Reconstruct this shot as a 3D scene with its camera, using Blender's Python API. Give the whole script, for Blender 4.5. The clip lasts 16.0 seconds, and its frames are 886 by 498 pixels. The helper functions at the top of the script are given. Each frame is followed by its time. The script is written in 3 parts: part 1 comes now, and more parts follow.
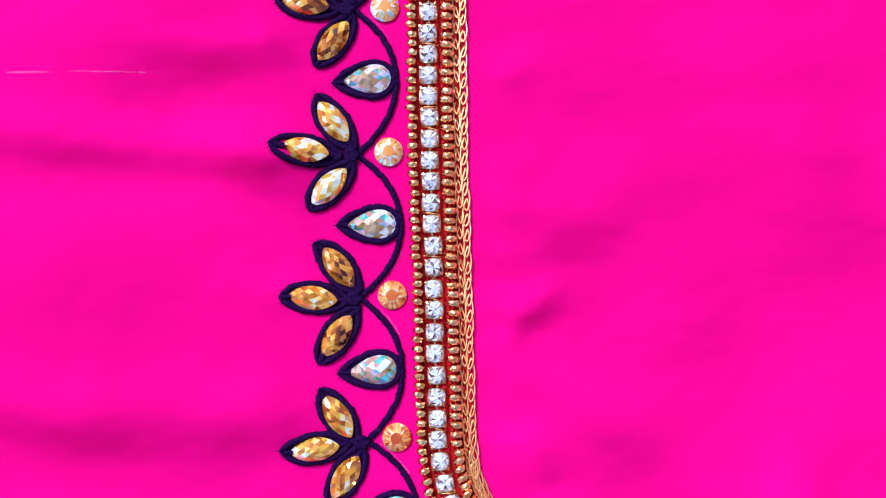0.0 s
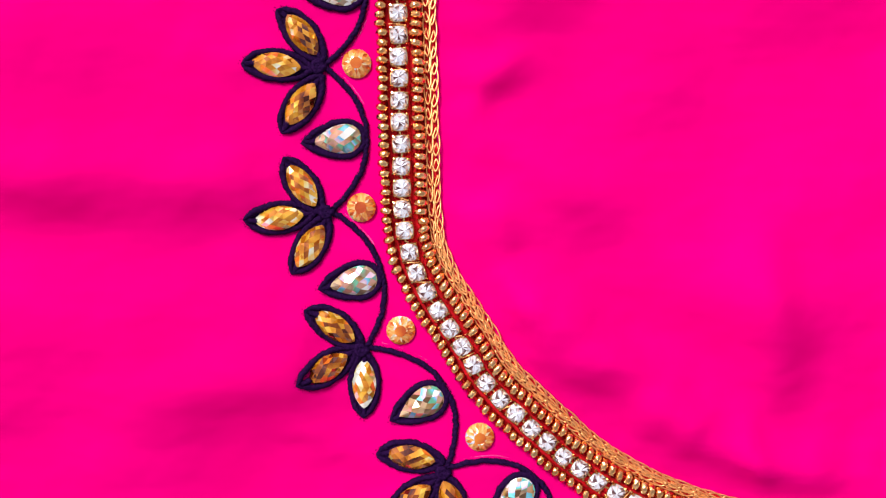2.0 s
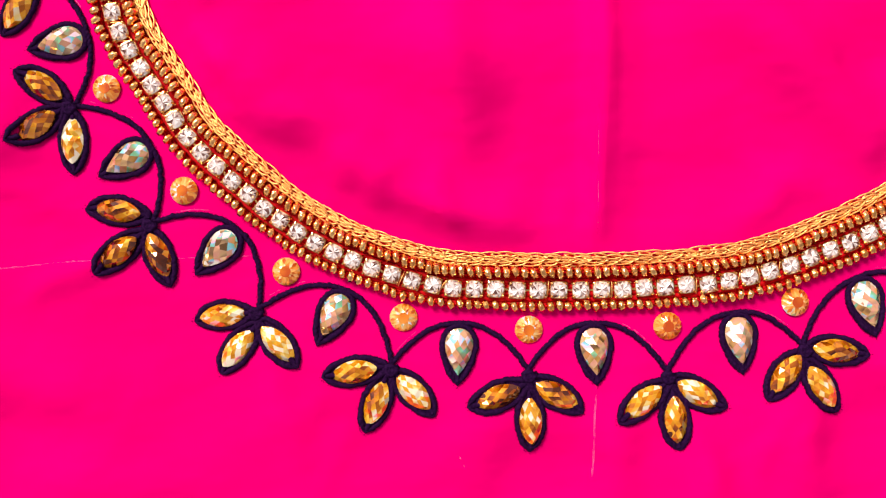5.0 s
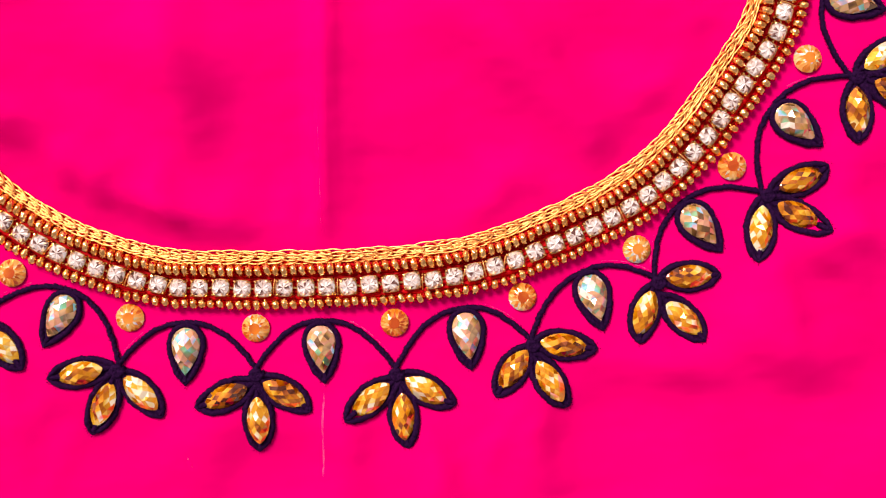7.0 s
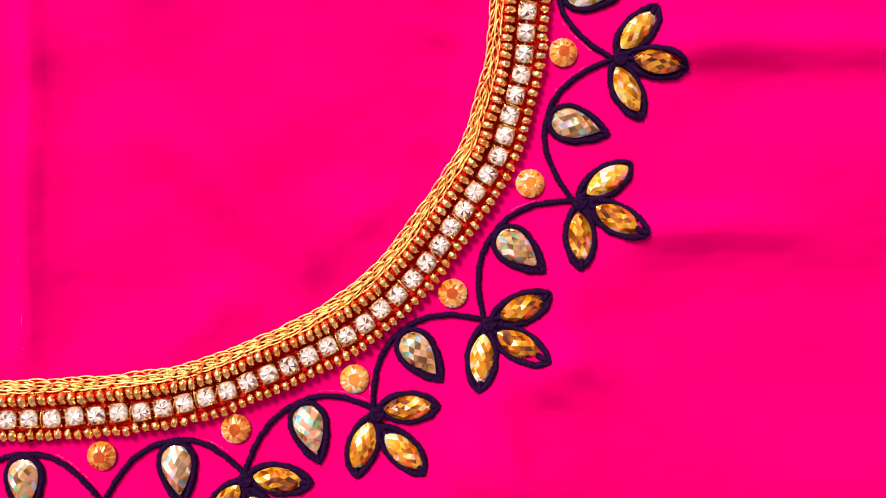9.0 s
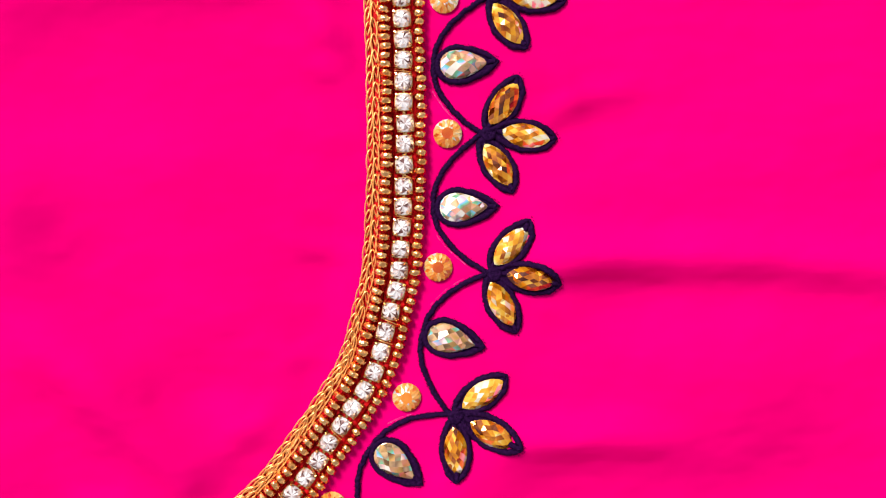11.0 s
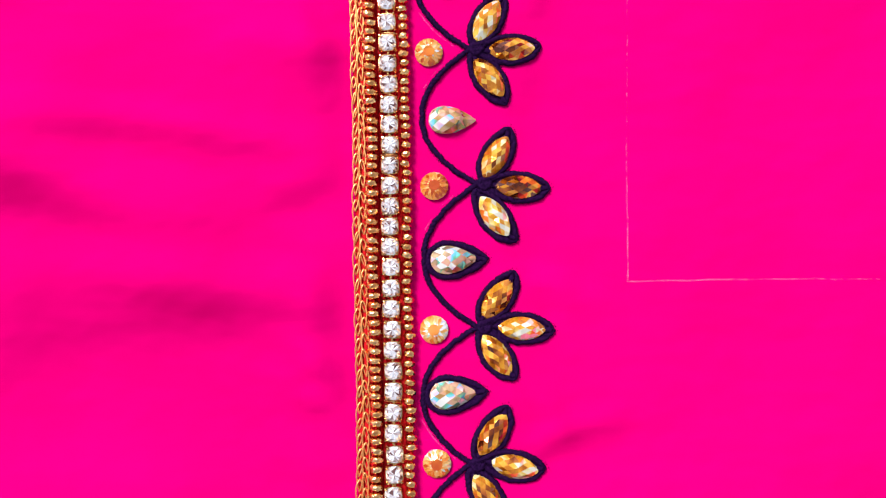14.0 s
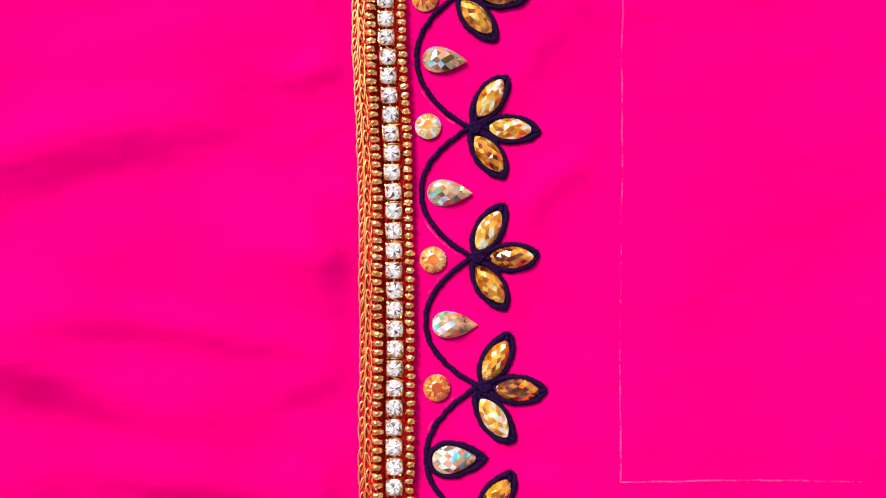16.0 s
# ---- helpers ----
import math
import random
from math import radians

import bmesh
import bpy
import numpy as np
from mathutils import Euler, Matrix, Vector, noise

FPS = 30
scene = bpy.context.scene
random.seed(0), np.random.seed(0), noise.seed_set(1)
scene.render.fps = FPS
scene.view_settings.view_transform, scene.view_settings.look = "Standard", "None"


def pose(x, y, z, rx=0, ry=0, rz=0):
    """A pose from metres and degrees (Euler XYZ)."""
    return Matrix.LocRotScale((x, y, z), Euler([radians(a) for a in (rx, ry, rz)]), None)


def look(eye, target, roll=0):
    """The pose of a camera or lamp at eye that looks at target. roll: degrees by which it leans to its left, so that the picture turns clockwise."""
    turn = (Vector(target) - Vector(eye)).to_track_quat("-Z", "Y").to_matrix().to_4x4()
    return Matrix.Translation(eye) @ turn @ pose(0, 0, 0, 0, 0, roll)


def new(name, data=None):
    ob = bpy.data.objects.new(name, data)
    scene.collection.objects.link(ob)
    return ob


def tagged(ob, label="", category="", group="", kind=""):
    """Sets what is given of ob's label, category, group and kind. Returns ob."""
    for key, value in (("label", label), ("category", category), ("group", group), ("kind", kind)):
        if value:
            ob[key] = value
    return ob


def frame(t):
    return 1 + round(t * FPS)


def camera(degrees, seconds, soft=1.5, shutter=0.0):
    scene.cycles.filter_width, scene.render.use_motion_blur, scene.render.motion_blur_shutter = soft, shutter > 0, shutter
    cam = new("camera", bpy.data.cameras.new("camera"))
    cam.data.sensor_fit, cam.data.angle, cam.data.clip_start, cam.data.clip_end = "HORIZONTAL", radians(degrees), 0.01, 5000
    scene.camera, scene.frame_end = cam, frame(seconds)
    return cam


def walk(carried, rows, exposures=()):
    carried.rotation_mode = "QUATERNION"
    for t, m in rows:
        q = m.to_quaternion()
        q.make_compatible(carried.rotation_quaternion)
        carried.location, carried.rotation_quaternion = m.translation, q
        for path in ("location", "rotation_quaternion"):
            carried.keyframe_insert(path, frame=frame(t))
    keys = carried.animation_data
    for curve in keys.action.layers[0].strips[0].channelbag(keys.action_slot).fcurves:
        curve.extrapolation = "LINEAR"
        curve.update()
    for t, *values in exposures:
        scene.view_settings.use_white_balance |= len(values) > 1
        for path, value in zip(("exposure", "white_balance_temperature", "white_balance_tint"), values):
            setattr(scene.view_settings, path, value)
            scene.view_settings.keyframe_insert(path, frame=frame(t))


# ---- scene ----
# ---------------------------------------------------------------- camera
cam = camera(57.0, 16.0, soft=1.2)
# seconds, place in metres, turn in degrees: a phone held over the cloth, looking straight down
ROWS = [
    (0, 0.01031, 0.00603, 0.15472, 1.046, 0.260, 0.841),
    (0.5, 0.00967, -0.00072, 0.15470, 0.576, -0.135, 0.892),
    (1, 0.01213, -0.01185, 0.15687, 0.026, 0.006, 0.887),
    (1.5, 0.01396, -0.02115, 0.15527, -1.199, -0.253, 1.001),
    (2, 0.01598, -0.02951, 0.15399, -1.801, -0.302, 1.058),
    (2.5, 0.02342, -0.03689, 0.15427, -1.612, 0.652, 0.991),
    (3, 0.03266, -0.04996, 0.15584, -1.037, 0.870, 0.822),
    (3.5, 0.03963, -0.06015, 0.15700, -1.037, 0.700, 0.790),
    (4, 0.04978, -0.07161, 0.15913, -0.916, 0.586, 0.699),
    (4.5, 0.06490, -0.07627, 0.16049, -0.889, 0.391, 0.384),
    (4.7, 0.07000, -0.07689, 0.16058, -1.192, 0.817, 0.350),
    (6.8, 0.12582, -0.08118, 0.15940, -0.608, 0.572, -0.443),
    (7, 0.13043, -0.07994, 0.15909, -0.595, 0.503, -0.464),
    (7.5, 0.14566, -0.08031, 0.15682, -0.201, 0.208, -0.525),
    (8, 0.15602, -0.07229, 0.15674, 0.253, -0.168, -0.589),
    (8.5, 0.16567, -0.06577, 0.15424, 1.019, -0.451, -0.320),
    (9, 0.18219, -0.06128, 0.15373, 1.352, -0.411, -0.365),
    (9.5, 0.18915, -0.05242, 0.15466, 1.942, -0.666, -0.466),
    (9.7, 0.19444, -0.04540, 0.15549, 1.317, -0.449, -0.467),
    (11.8, 0.20853, 0.00237, 0.15617, -1.308, 0.263, -1.447),
    (12, 0.20618, 0.00756, 0.15561, -1.336, 0.300, -1.464),
    (12.5, 0.19924, 0.01859, 0.15613, -0.516, 0.124, -1.265),
    (13, 0.20428, 0.02481, 0.15619, -0.438, 0.094, -1.164),
    (13.5, 0.20652, 0.02900, 0.15698, 0.757, -0.107, -1.098),
    (14, 0.20897, 0.03990, 0.15789, 2.155, -0.460, -0.825),
    (14.5, 0.21171, 0.05027, 0.15945, 2.498, -0.179, -0.334),
    (15, 0.21381, 0.05806, 0.16124, 2.952, -0.263, -0.176),
    (15.5, 0.21179, 0.06765, 0.16380, 3.300, 0.010, -0.225),
    (16, 0.20822, 0.07397, 0.16796, 4.222, -0.645, -0.141),
]
EXPOSURES = [(0.0, 0.0, 4550, 20), (1.0, -0.14, 4750, 23), (2.0, -0.05, 5800, 20), (3.0, -0.06, 6500, 20), (4.5, 0.0, 7200, 24), (7.0, -0.08, 7900, 34),
             (9.0, 0.0, 7800, 31), (10.5, 0.0, 6900, 22), (12.0, 0.0, 6200, 16), (13.0, 0.0, 6200, 16), (13.5, 0.02, 5600, 17), (14.5, 0.03, 5900, 17), (15.0, 0.03, 5800, 17), (16.0, 0.03, 6000, 16)]
walk(cam, [(t, pose(x, y, z, rx, ry, rz)) for t, x, y, z, rx, ry, rz in ROWS], EXPOSURES)

# ---------------------------------------------------------------- light
SUN_HEIGHT, SUN_TURN = 46.0, 38.0   # degrees above the cloth; degrees from +y towards -x
world = bpy.data.worlds.new("sky")
scene.world = world
world.use_nodes = True
wn = world.node_tree.nodes
sky = wn.new("ShaderNodeTexSky")
sky.sky_type = "NISHITA"
sky.sun_disc = False
sky.sun_elevation = radians(SUN_HEIGHT)
sky.sun_rotation = radians(-SUN_TURN)
sky.air_density, sky.dust_density, sky.ozone_density = 1.0, 1.2, 1.0
pale = wn.new("ShaderNodeHueSaturation")
pale.inputs["Saturation"].default_value = 0.2
world.node_tree.links.new(sky.outputs[0], pale.inputs["Color"])
world.node_tree.links.new(pale.outputs[0], wn["Background"].inputs["Color"])
wn["Background"].inputs["Strength"].default_value = 0.15

sun_data = bpy.data.lights.new("sun", "SUN")
sun_data.energy, sun_data.angle, sun_data.color = 4.9, radians(20.0), (1.0, 0.95, 0.88)
sun = new("sun", sun_data)
sun.matrix_world = look((-math.sin(radians(SUN_TURN)) * math.cos(radians(SUN_HEIGHT)), math.cos(radians(SUN_TURN)) * math.cos(radians(SUN_HEIGHT)), math.sin(radians(SUN_HEIGHT))), (0, 0, 0))


# ---------------------------------------------------------------- materials
def material(name):
    m = bpy.data.materials.new(name)
    m.use_nodes = True
    return m, m.node_tree.nodes, m.node_tree.links, m.node_tree.nodes["Principled BSDF"]


def ramp(nodes, stops, mode="LINEAR"):
    r = nodes.new("ShaderNodeValToRGB")
    r.color_ramp.interpolation = mode
    e = r.color_ramp.elements
    while len(e) < len(stops):
        e.new(0.5)
    for item, (p, c) in zip(e, stops):
        item.position, item.color = p, (*c, 1)
    return r


def noise_tex(nodes, links, scale, detail=3.0, rough=0.55, source="Object", stretch=(1, 1, 1)):
    co, mp, n = nodes.new("ShaderNodeTexCoord"), nodes.new("ShaderNodeMapping"), nodes.new("ShaderNodeTexNoise")
    mp.inputs["Scale"].default_value = stretch
    links.new(co.outputs[source], mp.inputs["Vector"])
    links.new(mp.outputs[0], n.inputs["Vector"])
    n.inputs["Scale"].default_value, n.inputs["Detail"].default_value, n.inputs["Roughness"].default_value = scale, detail, rough
    return n


def bump(nodes, links, height, strength, distance, shader, before=None):
    b = nodes.new("ShaderNodeBump")
    b.inputs["Strength"].default_value, b.inputs["Distance"].default_value = strength, distance
    links.new(height, b.inputs["Height"])
    if before:
        links.new(before.outputs[0], b.inputs["Normal"])
    links.new(b.outputs[0], shader.inputs["Normal"])
    return b


def silk():
    m, n, l, p = material("magenta_silk")
    big = noise_tex(n, l, 14.0, 4.0)
    fine = noise_tex(n, l, 700.0, 2.0, stretch=(1.0, 0.25, 1.0))
    weft = noise_tex(n, l, 900.0, 2.0, stretch=(0.2, 1.0, 1.0))
    tone = ramp(n, [(0.3, (0.62, 0.0, 0.120)), (0.7, (0.70, 0.0, 0.146))])
    l.new(big.outputs["Fac"], tone.inputs[0])
    l.new(tone.outputs[0], p.inputs["Base Color"])
    p.inputs["Roughness"].default_value = 0.55
    p.inputs["Specular IOR Level"].default_value = 0.0
    soft = noise_tex(n, l, 48.0, 3.0, stretch=(0.6, 1.0, 1.0))
    a = bump(n, l, soft.outputs["Fac"], 0.8, 0.0026, p)
    b = bump(n, l, fine.outputs["Fac"], 0.20, 0.00012, p, a)
    bump(n, l, weft.outputs["Fac"], 0.20, 0.00012, p, b)
    return m


def matt_red():
    m, n, l, p = material("matt_crimson")
    f = noise_tex(n, l, 900.0, 3.0, stretch=(1, 1, 1))
    tone = ramp(n, [(0.3, (0.36, 0.003, 0.005)), (0.7, (0.55, 0.007, 0.010))])
    l.new(f.outputs["Fac"], tone.inputs[0])
    l.new(tone.outputs[0], p.inputs["Base Color"])
    p.inputs["Roughness"].default_value = 0.7
    p.inputs["Specular IOR Level"].default_value = 0.1
    bump(n, l, f.outputs["Fac"], 0.6, 0.0002, p)
    return m


def navy_thread():
    m, n, l, p = material("navy_thread")
    f = noise_tex(n, l, 2200.0, 3.0)
    tone = ramp(n, [(0.3, (0.007, 0.0014, 0.015)), (0.75, (0.024, 0.005, 0.040))])
    l.new(f.outputs["Fac"], tone.inputs[0])
    l.new(tone.outputs[0], p.inputs["Base Color"])
    p.inputs["Roughness"].default_value = 0.75
    p.inputs["Specular IOR Level"].default_value = 0.02
    bump(n, l, f.outputs["Fac"], 0.7, 0.0001, p)
    return m


def metal(name, low, high, roughness, hammered=0.15, depth=0.0002):
    m, n, l, p = material(name)
    info = n.new("ShaderNodeObjectInfo")
    f = noise_tex(n, l, 1200.0, 2.0)
    mix = n.new("ShaderNodeMath")
    mix.operation = "MULTIPLY_ADD"
    mix.inputs[1].default_value = 0.5
    l.new(f.outputs["Fac"], mix.inputs[0])
    half = n.new("ShaderNodeMath")
    half.operation = "MULTIPLY"
    half.inputs[1].default_value = 0.5
    l.new(info.outputs["Random"], half.inputs[0])
    l.new(half.outputs[0], mix.inputs[2])
    tone = ramp(n, [(0.1, low), (0.9, high)])
    l.new(mix.outputs[0], tone.inputs[0])
    l.new(tone.outputs[0], p.inputs["Base Color"])
    p.inputs["Metallic"].default_value = 1.0
    p.inputs["Roughness"].default_value = roughness
    bump(n, l, f.outputs["Fac"], hammered, depth, p)
    return m


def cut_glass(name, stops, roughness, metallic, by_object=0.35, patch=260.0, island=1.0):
    """Foil-backed cut glass: glints and dark reflections are painted into each facet's own colour, in lighter and
    darker patches.
    """
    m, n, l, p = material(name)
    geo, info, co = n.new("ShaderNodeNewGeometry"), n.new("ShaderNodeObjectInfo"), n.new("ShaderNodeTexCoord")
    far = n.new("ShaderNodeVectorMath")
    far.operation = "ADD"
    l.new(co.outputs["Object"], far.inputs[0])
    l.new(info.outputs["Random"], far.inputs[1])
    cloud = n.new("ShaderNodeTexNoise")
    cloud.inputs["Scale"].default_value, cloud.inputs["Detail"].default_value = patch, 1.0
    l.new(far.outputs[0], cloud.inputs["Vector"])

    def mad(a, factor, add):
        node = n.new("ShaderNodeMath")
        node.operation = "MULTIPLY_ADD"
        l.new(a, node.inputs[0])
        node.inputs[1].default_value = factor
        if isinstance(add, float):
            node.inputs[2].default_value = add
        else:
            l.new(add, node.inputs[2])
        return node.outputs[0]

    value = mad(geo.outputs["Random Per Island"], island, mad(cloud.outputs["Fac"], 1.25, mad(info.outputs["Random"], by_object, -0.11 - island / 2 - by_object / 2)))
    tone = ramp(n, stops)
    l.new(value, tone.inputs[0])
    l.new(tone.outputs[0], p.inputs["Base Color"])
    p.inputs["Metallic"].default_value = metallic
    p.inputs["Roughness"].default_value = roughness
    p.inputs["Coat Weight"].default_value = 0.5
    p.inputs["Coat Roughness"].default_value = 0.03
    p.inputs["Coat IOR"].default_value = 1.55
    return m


def chalk():
    m, n, l, p = material("tailor_chalk")
    f = noise_tex(n, l, 1500.0, 4.0)
    big = noise_tex(n, l, 120.0, 2.0)
    both = n.new("ShaderNodeMath")
    both.operation = "MULTIPLY"
    l.new(f.outputs["Fac"], both.inputs[0])
    l.new(big.outputs["Fac"], both.inputs[1])
    cover = ramp(n, [(0.20, (0, 0, 0)), (0.36, (0.20, 0.20, 0.20))])
    l.new(both.outputs[0], cover.inputs[0])
    l.new(cover.outputs[0], p.inputs["Alpha"])
    p.inputs["Base Color"].default_value = (0.88, 0.34, 0.66, 1)
    p.inputs["Roughness"].default_value = 1.0
    p.inputs["Specular IOR Level"].default_value = 0.0
    return m


def floor_paint():
    m, n, l, p = material("grey_floor")
    f = noise_tex(n, l, 6.0, 5.0)
    tone = ramp(n, [(0.3, (0.30, 0.29, 0.28)), (0.7, (0.40, 0.39, 0.37))])
    l.new(f.outputs["Fac"], tone.inputs[0])
    l.new(tone.outputs[0], p.inputs["Base Color"])
    p.inputs["Roughness"].default_value = 0.6
    return m


SILK, RED, NAVY, CHALK, FLOOR = silk(), matt_red(), navy_thread(), chalk(), floor_paint()
BEAD = metal("copper_gold_bead", (0.88, 0.33, 0.075), (1.0, 0.62, 0.27), 0.14, 0.9, 0.0003)
GILT = metal("gilt_setting", (0.78, 0.40, 0.12), (0.95, 0.60, 0.26), 0.18)
ZARI = metal("gold_zari_thread", (0.90, 0.41, 0.12), (1.0, 0.58, 0.22), 0.44)
# dark and pale stops: reflections and glints painted into the stones' own colours
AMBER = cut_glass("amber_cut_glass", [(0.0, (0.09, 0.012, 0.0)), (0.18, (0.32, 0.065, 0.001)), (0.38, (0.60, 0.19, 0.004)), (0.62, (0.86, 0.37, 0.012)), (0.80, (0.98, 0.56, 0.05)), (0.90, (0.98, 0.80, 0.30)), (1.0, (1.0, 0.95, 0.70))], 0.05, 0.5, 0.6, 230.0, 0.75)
# the coating's angle-dependent flashes are painted in too, fixed to each facet
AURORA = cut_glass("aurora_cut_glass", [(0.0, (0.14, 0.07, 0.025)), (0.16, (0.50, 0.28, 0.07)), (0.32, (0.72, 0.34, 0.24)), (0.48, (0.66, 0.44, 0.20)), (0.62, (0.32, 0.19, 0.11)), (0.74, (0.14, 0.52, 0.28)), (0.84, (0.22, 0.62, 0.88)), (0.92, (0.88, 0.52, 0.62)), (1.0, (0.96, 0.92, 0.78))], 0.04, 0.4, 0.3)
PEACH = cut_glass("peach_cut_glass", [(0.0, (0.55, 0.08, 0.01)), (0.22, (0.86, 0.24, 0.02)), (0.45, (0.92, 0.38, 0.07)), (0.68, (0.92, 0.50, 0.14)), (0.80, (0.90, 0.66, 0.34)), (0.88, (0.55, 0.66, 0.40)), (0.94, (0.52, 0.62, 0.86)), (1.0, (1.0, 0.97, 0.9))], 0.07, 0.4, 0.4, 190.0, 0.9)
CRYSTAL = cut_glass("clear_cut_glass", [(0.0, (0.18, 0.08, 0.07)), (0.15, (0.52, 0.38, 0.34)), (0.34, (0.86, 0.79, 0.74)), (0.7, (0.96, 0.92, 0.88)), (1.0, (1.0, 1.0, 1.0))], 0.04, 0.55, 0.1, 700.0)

# ---------------------------------------------------------------- plan: the neckline and its motifs
# middle of the crystal chain, from one shoulder down round the neck and up to the other
NECK = np.array([
    (0.0056, 0.0800), (0.0061, 0.0547), (0.0064, 0.0381), (0.0070, 0.0217), (0.0078, 0.0057), (0.0086, -0.0148), (0.0092, -0.0269), (0.0105, -0.0350),
    (0.0139, -0.0424), (0.0208, -0.0526), (0.0254, -0.0596), (0.0325, -0.0664), (0.0401, -0.0730), (0.0469, -0.0778), (0.0539, -0.0816),
    (0.0615, -0.0847), (0.0691, -0.0871), (0.0775, -0.0886), (0.0942, -0.0889), (0.1106, -0.0886), (0.1191, -0.0881), (0.1273, -0.0874),
    (0.1356, -0.0860), (0.1434, -0.0837), (0.1506, -0.0808), (0.1583, -0.0775), (0.1655, -0.0736), (0.1716, -0.0690), (0.1775, -0.0634),
    (0.1824, -0.0572), (0.1895, -0.0471), (0.1936, -0.0405), (0.1961, -0.0327), (0.1982, -0.0247), (0.1993, -0.0166),
    (0.2003, -0.0010), (0.2005, 0.0227), (0.2002, 0.0462), (0.2003, 0.0614), (0.2001, 0.0856), (0.1999, 0.0979), (0.1995, 0.1099), (0.1988, 0.1220), (0.1984, 0.1348), (0.1982, 0.1700)])
# where the three leaves of a flower meet
HUBS = [(-0.0103, 0.0820), (-0.0094, 0.0542), (-0.0081, 0.0264), (-0.0071, -0.0007), (-0.0053, -0.0277), (0.0017, -0.0536), (0.0175, -0.0767), (0.0385, -0.0939),
        (0.0653, -0.1048), (0.0924, -0.1058), (0.1197, -0.1059), (0.1462, -0.1005), (0.1707, -0.0885), (0.1918, -0.0718), (0.2090, -0.0492), (0.2169, -0.0220),
        (0.2162, 0.0046), (0.2179, 0.0307), (0.2184, 0.0584), (0.2172, 0.0847), (0.2168, 0.1117), (0.2143, 0.1401), (0.2135, 0.1680)]
# the way from the hub to each of the three leaf stones, in degrees
LEAVES = [(112, 174, -113), (108, 174, -111), (119, 176, -123), (117, 180, -113), (133, -171, -113), (139, -150, -83), (154, -138, -71), (-176, -116, -51),
          (-177, -113, -44), (-145, -87, -33), (-136, -80, -28), (-129, -64, 1), (-114, -54, 12), (-102, -35, 25), (-90, -24, 39), (-77, -8, 58),
          (-73, -4, 61), (-66, -3, 63), (-73, -7, 65), (-66, -1, 67), (-63, -2, 62), (-60, -3, 64), (-64, -2, 64)]
# how far each stone is turned from that way
TWIST = [(12, -3, -12), (16, -3, -15), (9, -4, -10), (13, -4, -11), (-7, 1, -6), (7, 5, -6), (17, -2, 2), (2, -12, 3), (7, 3, -2), (-10, 1, 4), (-6, -5, -2),
         (4, 7, -9), (6, 10, -10), (8, 6, -3), (3, -5, -8), (14, -4, -11), (16, -6, -5), (11, -2, -11), (18, 2, -6), (11, 4, -8), (10, 0, -6), (10, 1, -7), (10, 0, -8)]
# middle of each leaf's stone, millimetres from the hub
REACH = [(6.7, 7.8, 6.9), (6.5, 7.8, 6.7), (7.1, 8.5, 7.3), (6.5, 7.6, 7.7), (6.5, 8.7, 7.1), (6.5, 7.2, 6.5), (6.6, 7.8, 6.1), (6.4, 7.7, 7.5),
         (7.1, 7.1, 6.3), (7.1, 8.8, 6.6), (6.8, 8.2, 6.6), (5.8, 7.7, 6.1), (6.3, 8.5, 6.1), (6.6, 6.7, 7.0), (6.4, 7.6, 6.8), (5.9, 6.9, 6.1),
         (6.2, 7.2, 6.4), (5.9, 7.3, 6.0), (6.7, 6.8, 5.6), (6.2, 7.0, 5.9), (6.3, 7.4, 7.0), (5.9, 8.1, 6.9), (6.2, 7.4, 6.4)]
# drop-shaped stones: middle, and the way the tip points
DROPS = [(-0.0066, 0.0685, -174), (-0.0054, 0.0407, -174), (-0.0041, 0.0133, -177), (-0.0034, -0.0142, -173), (0.0000, -0.0408, -167), (0.0132, -0.0638, -150),
         (0.0312, -0.0815, -133), (0.0539, -0.0943, -118), (0.0787, -0.1012, -92), (0.1053, -0.1009, -85), (0.1336, -0.0986, -83), (0.1583, -0.0913, -74),
         (0.1789, -0.0774, -51), (0.1975, -0.0579, -41), (0.2086, -0.0344, -15), (0.2115, -0.0092, 1), (0.2120, 0.0179, 4), (0.2125, 0.0437, 2),
         (0.2125, 0.0708, -1), (0.2116, 0.0980, -1), (0.2106, 0.1259, -4), (0.2095, 0.1540, -3)]
BARE = (18, 19, 20, 21)   # drops without a stitched outline
# round flat-backed stones between hub and beads
ROUNDS = [(-0.0022, 0.0546), (-0.0010, 0.0271), (0.0001, 0.0000), (0.0014, -0.0268), (0.0092, -0.0498), (0.0245, -0.0698), (0.0446, -0.0856), (0.0678, -0.0945),
          (0.0924, -0.0967), (0.1195, -0.0958), (0.1444, -0.0910), (0.1666, -0.0819), (0.1851, -0.0660), (0.1998, -0.0454), (0.2063, -0.0206), (0.2086, 0.0048),
          (0.2084, 0.0303), (0.2088, 0.0580), (0.2081, 0.0841), (0.2071, 0.1120), (0.2065, 0.1391)]


